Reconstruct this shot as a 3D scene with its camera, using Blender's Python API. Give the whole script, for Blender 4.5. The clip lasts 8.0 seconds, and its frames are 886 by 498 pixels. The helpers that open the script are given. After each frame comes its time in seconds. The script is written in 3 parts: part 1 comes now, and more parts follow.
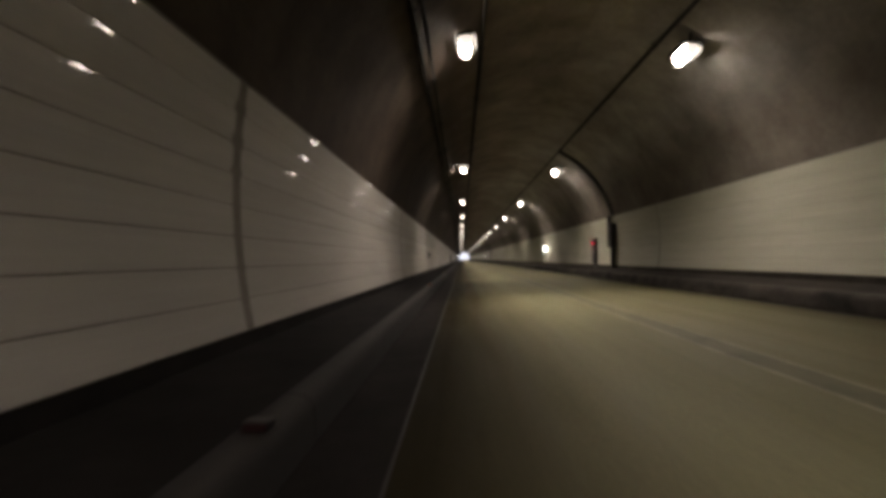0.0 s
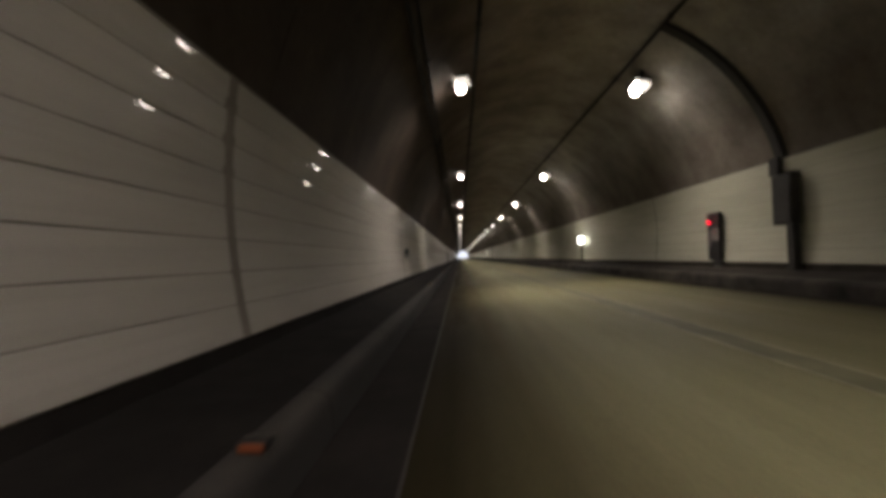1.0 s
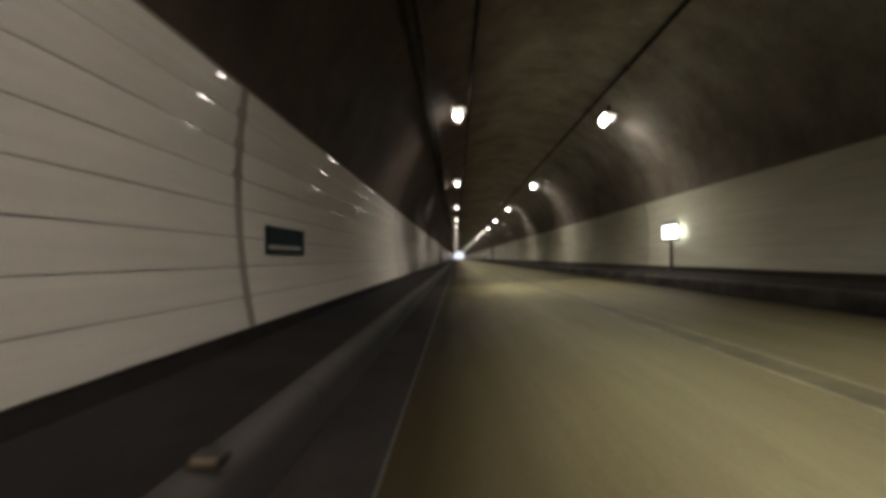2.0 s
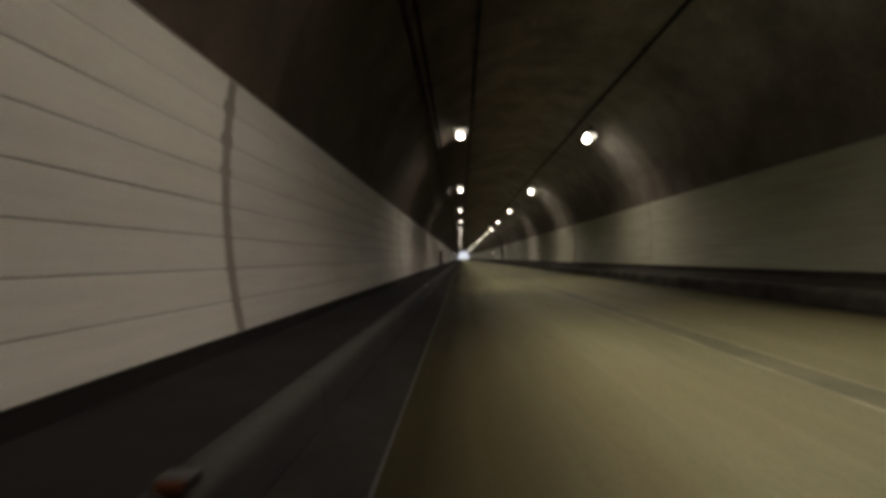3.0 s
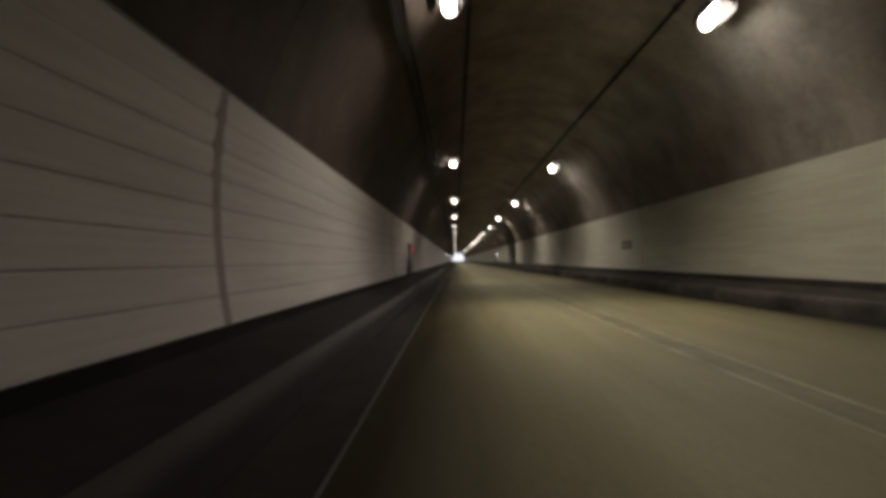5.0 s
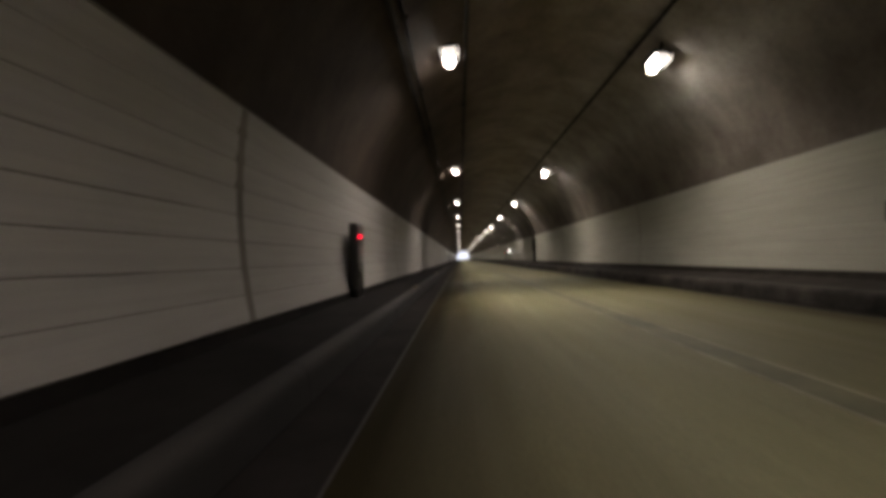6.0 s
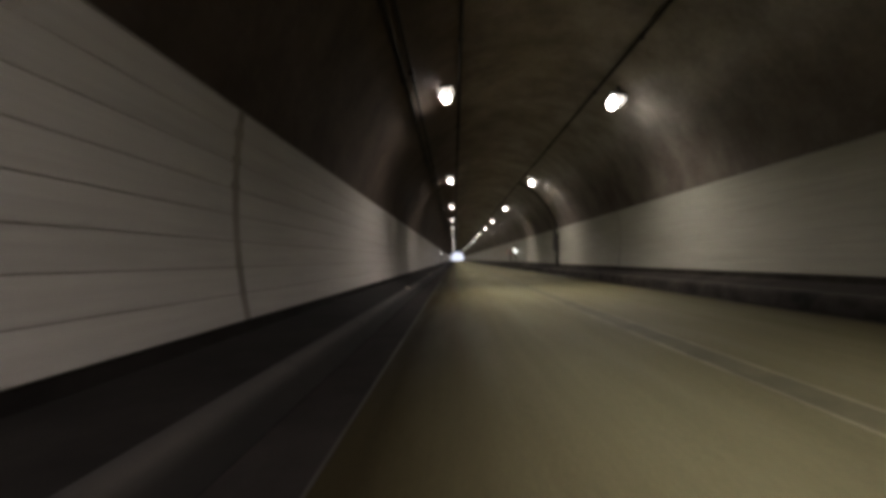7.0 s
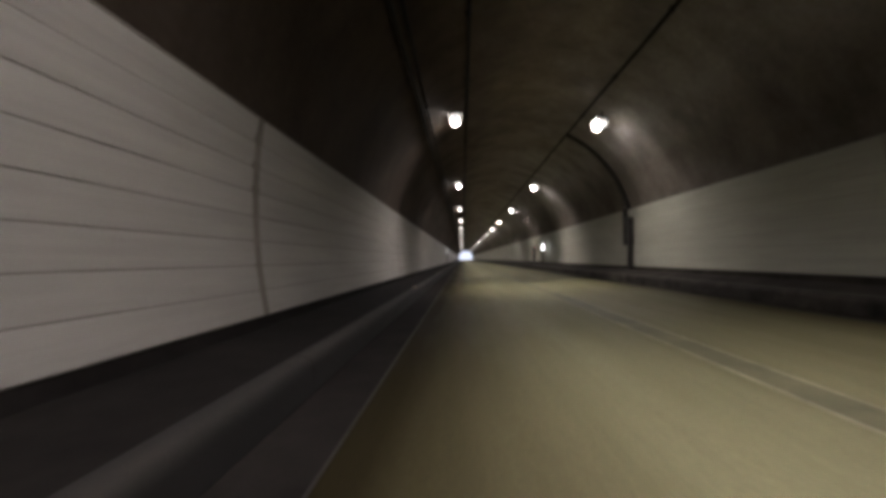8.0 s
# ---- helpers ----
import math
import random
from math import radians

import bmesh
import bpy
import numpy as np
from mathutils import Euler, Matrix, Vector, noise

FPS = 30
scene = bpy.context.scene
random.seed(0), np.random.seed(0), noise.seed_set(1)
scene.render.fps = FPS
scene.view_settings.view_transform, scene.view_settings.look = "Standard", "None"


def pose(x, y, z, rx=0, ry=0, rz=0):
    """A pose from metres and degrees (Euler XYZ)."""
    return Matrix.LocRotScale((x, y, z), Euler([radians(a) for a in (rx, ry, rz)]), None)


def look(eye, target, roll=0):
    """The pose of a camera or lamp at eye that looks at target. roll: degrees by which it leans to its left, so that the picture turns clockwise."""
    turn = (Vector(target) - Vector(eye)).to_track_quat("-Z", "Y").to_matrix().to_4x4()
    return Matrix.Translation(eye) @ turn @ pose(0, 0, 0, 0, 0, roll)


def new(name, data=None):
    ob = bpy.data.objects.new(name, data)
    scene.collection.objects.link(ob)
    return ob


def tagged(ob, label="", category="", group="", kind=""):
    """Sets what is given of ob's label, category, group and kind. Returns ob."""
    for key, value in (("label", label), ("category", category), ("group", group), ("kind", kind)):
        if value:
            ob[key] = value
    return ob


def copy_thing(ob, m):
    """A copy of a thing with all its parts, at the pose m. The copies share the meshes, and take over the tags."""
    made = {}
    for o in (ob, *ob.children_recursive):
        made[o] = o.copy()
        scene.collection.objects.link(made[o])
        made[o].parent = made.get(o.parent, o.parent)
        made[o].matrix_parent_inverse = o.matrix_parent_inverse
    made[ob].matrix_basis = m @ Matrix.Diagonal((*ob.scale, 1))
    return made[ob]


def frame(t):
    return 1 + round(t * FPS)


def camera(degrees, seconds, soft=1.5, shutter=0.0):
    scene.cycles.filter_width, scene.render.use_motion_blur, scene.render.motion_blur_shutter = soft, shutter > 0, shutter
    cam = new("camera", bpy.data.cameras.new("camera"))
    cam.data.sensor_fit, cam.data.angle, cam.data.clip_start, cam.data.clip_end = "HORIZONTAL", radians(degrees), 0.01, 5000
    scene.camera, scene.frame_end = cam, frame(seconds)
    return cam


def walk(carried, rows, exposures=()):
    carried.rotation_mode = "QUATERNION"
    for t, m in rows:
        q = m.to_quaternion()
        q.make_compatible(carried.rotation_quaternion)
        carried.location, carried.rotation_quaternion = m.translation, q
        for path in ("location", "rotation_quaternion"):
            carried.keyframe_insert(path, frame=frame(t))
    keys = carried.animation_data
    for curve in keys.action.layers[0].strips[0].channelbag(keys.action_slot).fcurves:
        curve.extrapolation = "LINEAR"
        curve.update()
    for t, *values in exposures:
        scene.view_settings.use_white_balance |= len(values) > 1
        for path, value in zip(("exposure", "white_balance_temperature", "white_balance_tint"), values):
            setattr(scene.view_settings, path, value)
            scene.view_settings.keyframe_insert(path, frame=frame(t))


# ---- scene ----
cam = camera(90.0, 8.0, soft=4.4, shutter=0.15)
PATH = [
    (0.0, -2.458, 0.000, 1.02, 2.403, 1.256, 0.241),
    (0.5, -2.509, 5.391, 1.02, 2.540, 1.153, 1.220),
    (1.0, -2.511, 10.782, 1.02, 2.194, 1.119, 1.640),
    (1.2, -2.515, 12.938, 1.02, 1.843, 1.197, 1.649),
    (2.3, -2.425, 24.798, 1.02, 1.840, 1.109, 0.183),
    (2.5, -2.420, 26.955, 1.02, 1.916, 1.094, 0.153),
    (3.0, -2.408, 32.346, 1.02, 2.277, 1.187, 0.675),
    (3.5, -2.376, 37.737, 1.02, 2.155, 1.093, 1.286),
    (4.0, -2.345, 43.128, 1.02, 1.595, 1.166, 1.647),
    (4.5, -2.269, 48.519, 1.02, 1.388, 1.204, 0.548),
    (5.0, -2.218, 53.910, 1.02, 1.615, 1.411, -0.308),
    (5.2, -2.205, 56.066, 1.02, 1.975, 1.073, -0.030),
    (6.3, -2.174, 67.926, 1.02, 2.054, 1.260, 1.065),
    (6.5, -2.161, 70.083, 1.02, 1.984, 1.215, 1.055),
    (7.0, -2.148, 75.474, 1.02, 1.472, 1.338, 0.387),
    (7.5, -2.108, 80.864, 1.02, 2.323, 1.226, -0.177),
    (8.0, -2.127, 86.255, 1.02, 2.547, 1.236, 0.282),
]
EXPOSURES = [   # seconds, stops, kelvin, tint
    (0.0, 0.26, 6650, 18), (0.5, 0.16, 6600, 14), (1.0, 0.24, 6450, 16), (2.5, 0.4, 6450, 12), (3.0, -0.2, 6650, 11), (3.5, -0.03, 6550, 17), (4.0, 0.05, 6650, 13),
    (4.5, -0.35, 6700, 13), (5.0, 0.24, 6550, 16), (6.5, 0.3, 6400, 17), (7.0, 0.22, 6250, 17), (7.5, 0.75, 5800, 22), (8.0, 0.3, 6000, 18)]
walk(cam, [(t, pose(x, y, z, 90 + pitch, roll, yaw)) for t, x, y, z, yaw, pitch, roll in PATH], EXPOSURES)

# ---- daylight beyond the far portal ----
SUN_UP, SUN_TURN = radians(32), radians(25)   # height and bearing from +y towards +x
world = bpy.data.worlds.new("sky")
scene.world = world
world.use_nodes = True
wn = world.node_tree
sky = wn.nodes.new("ShaderNodeTexSky")
sky.dust_density, sky.ozone_density = 0.35, 2.6
sky.sky_type, sky.sun_disc, sky.sun_elevation, sky.sun_rotation = "NISHITA", False, SUN_UP, SUN_TURN
wn.links.new(sky.outputs[0], wn.nodes["Background"].inputs[0])
wn.nodes["Background"].inputs[1].default_value = 0.13
sun = new("sun", bpy.data.lights.new("sun", "SUN"))
sun.data.energy, sun.data.angle, sun.data.color = 5.0, radians(0.5), (1.0, 0.95, 0.88)
SUN_WAY = Vector((math.sin(SUN_TURN) * math.cos(SUN_UP), math.cos(SUN_TURN) * math.cos(SUN_UP), math.sin(SUN_UP)))
sun.matrix_basis = look(Vector((0, 400, 0)) + 100 * SUN_WAY, (0, 400, 0))
LENS_GLOW, LAMP_WATTS = 68.0, 72.0
LAMP_COLOUR = (1.0, 0.93, 0.81)
SIGN_POWER = 9.0

# ---- the plan: x across, y along the bore, z up ----
Y0, Y1 = -24.0, 395.0          # unseen added end wall behind, far portal
VZ, VR = 1.85, 4.60             # centre and radius of the vault
WALL, BOW, BELLY = 4.46, 6.0, 1.7   # inner face of the wall panels: half width, radius of its curve, height of the widest place
L_FOOT, L_HEAD = 0.402, 2.602    # panels on the left wall
R_FOOT, R_HEAD = 0.705, 2.894    # panels on the right wall
L_KERB, L_WALK = -3.28, 0.265
R_KERB, R_WALK = 3.38, 0.555
R_LIP = 0.462                   # right walkway at its kerb, from where it rises to the wall
BANK = 0.030                   # the road climbs across from the left gutter to the right
BAY = 10.9                     # length of one cast bay of the lining
L_JOINTS = [-17.9, -7.0, 3.86, 14.48, 25.6, 36.15, 46.95, 57.99, 69.2, 80.1, 91.15]   # joints in the panels, then one each bay
R_JOINTS = [-17.0, -6.1, 4.9, 15.77, 26.7, 37.7, 48.6, 59.1, 69.9, 81.25, 93.3]
LAMP_STEP, LAMP_FIRST = 13.04, 9.43
COURSES = 8


# ---- materials ----
def nodes_of(name, rough=0.7, metal=0.0):
    m = bpy.data.materials.new(name)
    m.use_nodes = True
    nt = m.node_tree
    b = nt.nodes["Principled BSDF"]
    b.inputs["Roughness"].default_value, b.inputs["Metallic"].default_value = rough, metal
    return m, nt, b


def place(nt, scale):
    """Object-space position, stretched by scale."""
    geo = nt.nodes.new("ShaderNodeNewGeometry")
    mul = nt.nodes.new("ShaderNodeVectorMath")
    mul.operation = "MULTIPLY"
    mul.inputs[1].default_value = scale
    nt.links.new(geo.outputs["Position"], mul.inputs[0])
    return mul.outputs[0]


def clouds(nt, scale, detail=4.0, rough=0.6):
    n = nt.nodes.new("ShaderNodeTexNoise")
    n.inputs["Scale"].default_value, n.inputs["Detail"].default_value, n.inputs["Roughness"].default_value = 1.0, detail, rough
    nt.links.new(place(nt, scale), n.inputs["Vector"])
    return n.outputs[0]


def ramp(nt, value, stops):
    r = nt.nodes.new("ShaderNodeValToRGB")
    el = r.color_ramp.elements
    while len(el) < len(stops):
        el.new(0.5)
    for e, (p, c) in zip(el, stops):
        e.position, e.color = p, (*c, 1)
    nt.links.new(value, r.inputs[0])
    return r.outputs[0]


def blend(nt, a, b, kind="MULTIPLY", fac=1.0):
    m = nt.nodes.new("ShaderNodeMix")
    m.data_type, m.blend_type = "RGBA", kind
    if isinstance(fac, float):
        m.inputs[0].default_value = fac
    else:
        nt.links.new(fac, m.inputs[0])
    nt.links.new(a, m.inputs[6])
    nt.links.new(b, m.inputs[7])
    return m.outputs[2]


def grey(v):
    return (v, v, v)


def bumpy(nt, b, value, strength, distance):
    n = nt.nodes.new("ShaderNodeBump")
    n.inputs["Strength"].default_value, n.inputs["Distance"].default_value = strength, distance
    nt.links.new(value, n.inputs["Height"])
    nt.links.new(n.outputs[0], b.inputs["Normal"])


def plain(name, colour, rough=0.6, metal=0.0, wear=0.25, grain=25.0, spec=0.5):
    """Painted or cast stuff: its colour with wear at two scales."""
    m, nt, b = nodes_of(name, rough, metal)
    b.inputs["Specular IOR Level"].default_value = spec
    big = ramp(nt, clouds(nt, (1.7, 1.7, 1.7)), [(0.3, tuple(c * (1 - wear) for c in colour)), (0.7, tuple(min(1, c * (1 + wear)) for c in colour))])
    fine = ramp(nt, clouds(nt, (grain, grain, grain), 3), [(0.3, grey(0.82)), (0.7, grey(1.0))])
    nt.links.new(blend(nt, big, fine), b.inputs["Base Color"])
    bumpy(nt, b, clouds(nt, (grain * 2, grain * 2, grain * 2)), 0.15, 0.004)
    return m


def glowing(name, colour, strength):
    m, nt, b = nodes_of(name, 0.4)
    b.inputs["Base Color"].default_value = (*colour, 1)
    b.inputs["Emission Color"].default_value = (*colour, 1)
    b.inputs["Emission Strength"].default_value = strength
    return m


def lining_material():
    # sooty cast concrete, each bay of its own tone, with seepage streaks down the curve
    m, nt, b = nodes_of("sooty_concrete", 0.85)
    b.inputs["Specular IOR Level"].default_value = 0.12
    geo = nt.nodes.new("ShaderNodeNewGeometry")
    bay = ramp(nt, geo.outputs["Random Per Island"], [(0.0, (0.90, 0.88, 0.86)), (1.0, (1.0, 0.99, 0.97))])
    soot = ramp(nt, clouds(nt, (0.42, 0.20, 0.42), 5, 0.62), [(0.30, (0.115, 0.102, 0.088)), (0.55, (0.150, 0.136, 0.118)), (0.78, (0.20, 0.185, 0.162))])
    streak = ramp(nt, clouds(nt, (0.9, 1.1, 0.7), 5), [(0.30, grey(0.6)), (0.62, grey(1.0))])
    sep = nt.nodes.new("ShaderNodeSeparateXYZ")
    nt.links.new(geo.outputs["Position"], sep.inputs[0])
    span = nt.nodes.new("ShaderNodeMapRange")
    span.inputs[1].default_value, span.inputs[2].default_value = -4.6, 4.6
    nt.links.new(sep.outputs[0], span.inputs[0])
    # soot dark on the left; glow beside the lamps painted in as paler concrete
    soot_and_glow = ramp(nt, span.outputs[0], [(0.0, (0.46, 0.385, 0.335)), (0.20, (0.66, 0.57, 0.50)), (0.28, (1.25, 1.13, 1.01)), (0.40, (2.15, 2.05, 1.9)), (0.60, (2.9, 2.88, 2.8)), (0.75, (3.1, 3.2, 3.3)), (0.86, (3.05, 3.2, 3.35)), (0.94, (1.6, 1.58, 1.5)), (1.0, (1.1, 1.07, 1.0))])
    streak = blend(nt, streak, soot_and_glow)
    fine = ramp(nt, clouds(nt, (9, 9, 9), 5), [(0.3, grey(0.8)), (0.7, grey(1.0))])
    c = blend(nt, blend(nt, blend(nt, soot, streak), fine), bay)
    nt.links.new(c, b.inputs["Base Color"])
    bumpy(nt, b, clouds(nt, (6, 6, 6), 6), 0.35, 0.02)
    return m


def panel_material(name, low, high, gloss, dirt, coat):
    # glazed lining panels under a film of road dust
    m, nt, b = nodes_of(name, 0.5)
    info = nt.nodes.new("ShaderNodeObjectInfo")
    tone = ramp(nt, info.outputs["Random"], [(0.0, grey(0.96)), (1.0, grey(1.0))])
    film = ramp(nt, clouds(nt, (0.5, 0.22, 0.9), 5), [(0.3, low), (0.7, high)])
    smear = ramp(nt, clouds(nt, (3, 0.6, 14), 4), [(0.25, grey(1 - dirt)), (0.65, grey(1.0))])
    c = blend(nt, blend(nt, film, smear), tone)
    nt.links.new(c, b.inputs["Base Color"])
    b.inputs["Specular IOR Level"].default_value = 0.2
    b.inputs["Coat Weight"].default_value = coat
    b.inputs["Coat Roughness"].default_value = 0.055
    b.inputs["Roughness"].default_value = gloss
    return m


def road_material():
    # pale worn concrete road, dark with grime along both gutters, polished in the wheel tracks
    m, nt, b = nodes_of("worn_road", 0.6)
    geo = nt.nodes.new("ShaderNodeNewGeometry")
    sep = nt.nodes.new("ShaderNodeSeparateXYZ")
    nt.links.new(geo.outputs["Position"], sep.inputs[0])
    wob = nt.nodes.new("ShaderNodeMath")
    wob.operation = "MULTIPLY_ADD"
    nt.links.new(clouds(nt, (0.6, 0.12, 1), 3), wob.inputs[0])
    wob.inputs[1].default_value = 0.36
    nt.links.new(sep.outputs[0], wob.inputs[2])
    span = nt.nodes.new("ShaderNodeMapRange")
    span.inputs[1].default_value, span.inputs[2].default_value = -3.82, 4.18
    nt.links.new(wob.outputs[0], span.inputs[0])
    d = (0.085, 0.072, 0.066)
    # grime at the gutters, plus fall-off of light painted across the right lane
    grime_and_falloff = ramp(nt, span.outputs[0], [(0.0, d), (0.175, d), (0.235, (0.26, 0.24, 0.22)), (0.30, (0.60, 0.58, 0.565)), (0.365, grey(0.90)), (0.41, grey(0.90)), (0.48, grey(0.80)), (0.56, (0.72, 0.715, 0.705)), (0.66, (0.64, 0.63, 0.62)), (0.76, (0.53, 0.52, 0.50)), (0.82, (0.40, 0.38, 0.355)), (0.865, (0.24, 0.225, 0.20)), (0.90, (0.13, 0.117, 0.105)), (1.0, (0.13, 0.115, 0.10))])
    base = ramp(nt, clouds(nt, (0.7, 0.18, 1), 5), [(0.3, (0.286, 0.267, 0.140)), (0.7, (0.385, 0.362, 0.198))])
    streak = ramp(nt, clouds(nt, (7, 0.25, 1), 4), [(0.25, grey(0.88)), (0.65, grey(1.0))])
    fine = ramp(nt, clouds(nt, (45, 45, 45), 3), [(0.3, grey(0.75)), (0.7, grey(1.0))])
    nt.links.new(blend(nt, blend(nt, blend(nt, base, streak), fine), grime_and_falloff), b.inputs["Base Color"])
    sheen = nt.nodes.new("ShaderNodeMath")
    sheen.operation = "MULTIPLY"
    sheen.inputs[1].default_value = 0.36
    nt.links.new(grime_and_falloff, sheen.inputs[0])
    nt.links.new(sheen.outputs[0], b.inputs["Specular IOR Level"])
    r = ramp(nt, clouds(nt, (2, 0.2, 1), 3), [(0.3, grey(0.58)), (0.7, grey(0.76))])
    nt.links.new(r, b.inputs["Roughness"])
    bumpy(nt, b, clouds(nt, (60, 60, 60), 3), 0.3, 0.006)
    return m


def kerb_material(name, edge, side, dark, worn):
    # sooty kerb stone, with a lit streak painted along its rounded shoulder
    m, nt, b = nodes_of(name, 0.9)
    geo = nt.nodes.new("ShaderNodeNewGeometry")
    sep = nt.nodes.new("ShaderNodeSeparateXYZ")
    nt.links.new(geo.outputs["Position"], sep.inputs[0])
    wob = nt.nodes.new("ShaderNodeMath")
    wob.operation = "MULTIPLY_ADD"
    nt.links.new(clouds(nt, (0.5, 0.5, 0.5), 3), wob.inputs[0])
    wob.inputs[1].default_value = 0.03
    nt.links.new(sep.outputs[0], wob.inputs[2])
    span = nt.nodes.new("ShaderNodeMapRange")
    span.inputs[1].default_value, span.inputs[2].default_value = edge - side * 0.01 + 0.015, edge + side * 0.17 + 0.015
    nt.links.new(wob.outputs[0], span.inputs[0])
    edge_streak = ramp(nt, span.outputs[0], [(0.0, dark), (0.08, dark), (0.36, worn), (0.46, worn), (0.95, dark)])
    patch = ramp(nt, clouds(nt, (1.2, 0.5, 1.2), 5), [(0.3, grey(0.4)), (0.68, grey(1.0))])
    fine = ramp(nt, clouds(nt, (40, 40, 40), 3), [(0.3, grey(0.75)), (0.7, grey(1.0))])
    nt.links.new(blend(nt, blend(nt, edge_streak, patch), fine), b.inputs["Base Color"])
    bumpy(nt, b, clouds(nt, (25, 25, 25), 4), 0.3, 0.008)
    return m


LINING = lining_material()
TILE_CLEAN = panel_material("glazed_panel", (0.40, 0.374, 0.335), (0.475, 0.445, 0.398), 0.6, 0.10, 0.30)
TILE_MATT = panel_material("matt_panel", (0.38, 0.356, 0.318), (0.455, 0.426, 0.38), 0.6, 0.10, 0.0)
TILE_CLEAR = panel_material("clear_panel", (0.46, 0.43, 0.385), (0.54, 0.506, 0.452), 0.6, 0.10, 0.30)
TILE_PALE = panel_material("pale_panel", (0.44, 0.411, 0.367), (0.52, 0.487, 0.434), 0.6, 0.10, 0.0)
TILE_DARKER = panel_material("darker_panel", (0.335, 0.314, 0.287), (0.405, 0.38, 0.35), 0.6, 0.14, 0.02)
TILE_DULL = panel_material("dusty_panel", (0.38, 0.355, 0.325), (0.46, 0.43, 0.397), 0.6, 0.14, 0.02)
TILE_OLD = panel_material("grimy_panel", (0.40, 0.39, 0.295), (0.505, 0.495, 0.393), 0.6, 0.13, 0.01)
TILE_GRIMY = panel_material("very_grimy_panel", (0.33, 0.32, 0.232), (0.42, 0.41, 0.317), 0.6, 0.2, 0.0)
TILE_WORN = panel_material("worn_panel", (0.345, 0.336, 0.268), (0.44, 0.43, 0.352), 0.6, 0.14, 0.01)
ROAD = road_material()
BACKING = plain("joint_filler", (0.17, 0.15, 0.13), 0.9)
FILLER = plain("bay_joint_mortar", (0.20, 0.18, 0.155), 0.9)
FILLER_PALE = plain("pale_bay_mortar", (0.31, 0.29, 0.235), 0.9)
GROUT = plain("grey_grout", (0.24, 0.225, 0.19), 0.9)
RUST = plain("rust_stain", (0.125, 0.08, 0.052), 0.9, 0, 0.4)
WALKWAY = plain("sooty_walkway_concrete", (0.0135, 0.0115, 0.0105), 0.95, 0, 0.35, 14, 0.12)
KERB = kerb_material("streaked_kerb_concrete", L_KERB, -1, (0.020, 0.0165, 0.0145), (0.043, 0.0355, 0.030))
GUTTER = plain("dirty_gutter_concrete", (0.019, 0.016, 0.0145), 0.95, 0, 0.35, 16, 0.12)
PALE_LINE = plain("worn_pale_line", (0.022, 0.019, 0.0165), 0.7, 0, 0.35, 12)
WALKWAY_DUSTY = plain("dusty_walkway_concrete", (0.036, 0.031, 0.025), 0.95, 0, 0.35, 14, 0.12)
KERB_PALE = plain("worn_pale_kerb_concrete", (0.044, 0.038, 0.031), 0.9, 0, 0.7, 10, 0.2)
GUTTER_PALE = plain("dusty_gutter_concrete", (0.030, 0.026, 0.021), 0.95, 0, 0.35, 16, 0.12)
CENTRE_LINE = plain("worn_centre_line", (0.33, 0.308, 0.205), 0.7, 0, 0.35, 12)
BAND = plain("dark_sealed_joint", (0.168, 0.156, 0.086), 0.7, 0, 0.3, 18)
CABLE = plain("black_cable_sheath", (0.030, 0.028, 0.026), 0.8, 0, 0.25, 25.0, 0.2)
DUCT = plain("dark_grey_duct", (0.036, 0.033, 0.029), 0.7, 0, 0.25, 25.0, 0.25)
HOUSING = plain("dark_lamp_enamel", (0.035, 0.034, 0.032), 0.8, 0, 0.25, 25.0, 0.1)
LENS_END = glowing("frosted_end_cap", LAMP_COLOUR, 0.9)
LENS = glowing("lamp_lens", LAMP_COLOUR, LENS_GLOW)
BOX_RED = plain("dark_red_enamel", (0.032, 0.010, 0.011), 0.35)
BOX_BLACK = plain("black_enamel", (0.014, 0.012, 0.012), 0.4)
LABEL_WHITE = plain("white_label", (0.25, 0.225, 0.205), 0.5)
LABEL_GREY = plain("grey_label", (0.13, 0.108, 0.104), 0.5)
LABEL_RED = plain("red_print", (0.20, 0.06, 0.06), 0.5)
LED = glowing("red_led", (1.0, 0.006, 0.03), 7.0)
SIGN_GREEN = plain("dark_green_film", (0.005, 0.017, 0.019), 0.75, 0, 0.25, 25.0, 0.15)
SIGN_WHITE = plain("white_film", (0.33, 0.31, 0.30), 0.4)
SIGN_FRAME = plain("sign_frame_steel", (0.26, 0.27, 0.235), 0.5, 0.4)
SIGN_FACE = glowing("lit_sign_face", (0.97, 1.0, 0.93), SIGN_POWER)
BACK_GLOW = glowing("added_back_glow", (0.97, 1.0, 0.93), 4.5)
PLATE = plain("grey_green_plate", (0.05, 0.058, 0.045), 0.5)
ORANGE = plain("orange_reflector", (0.27, 0.075, 0.03), 0.5)
WHITE_GLASS = plain("white_reflector", (0.62, 0.55, 0.42), 0.4)
AMBER = plain("pale_amber_reflector", (0.27, 0.21, 0.14), 0.5)
SNOW = plain("bright_ground", (0.75, 0.78, 0.82), 0.8)


# ---- mesh helpers ----
def wx(z):
    """Half width between the curved wall faces at height z."""
    return WALL - (z - BELLY) ** 2 / (2 * BOW)


def mesh_of(name, bm, material):
    me = bpy.data.meshes.new(name)
    bm.normal_update()
    for e in bm.edges:
        smooth = [f.smooth for f in e.link_faces]
        if any(smooth) and not all(smooth):
            e.smooth = False
    bm.to_mesh(me)
    bm.free()
    me.materials.append(material)
    return me


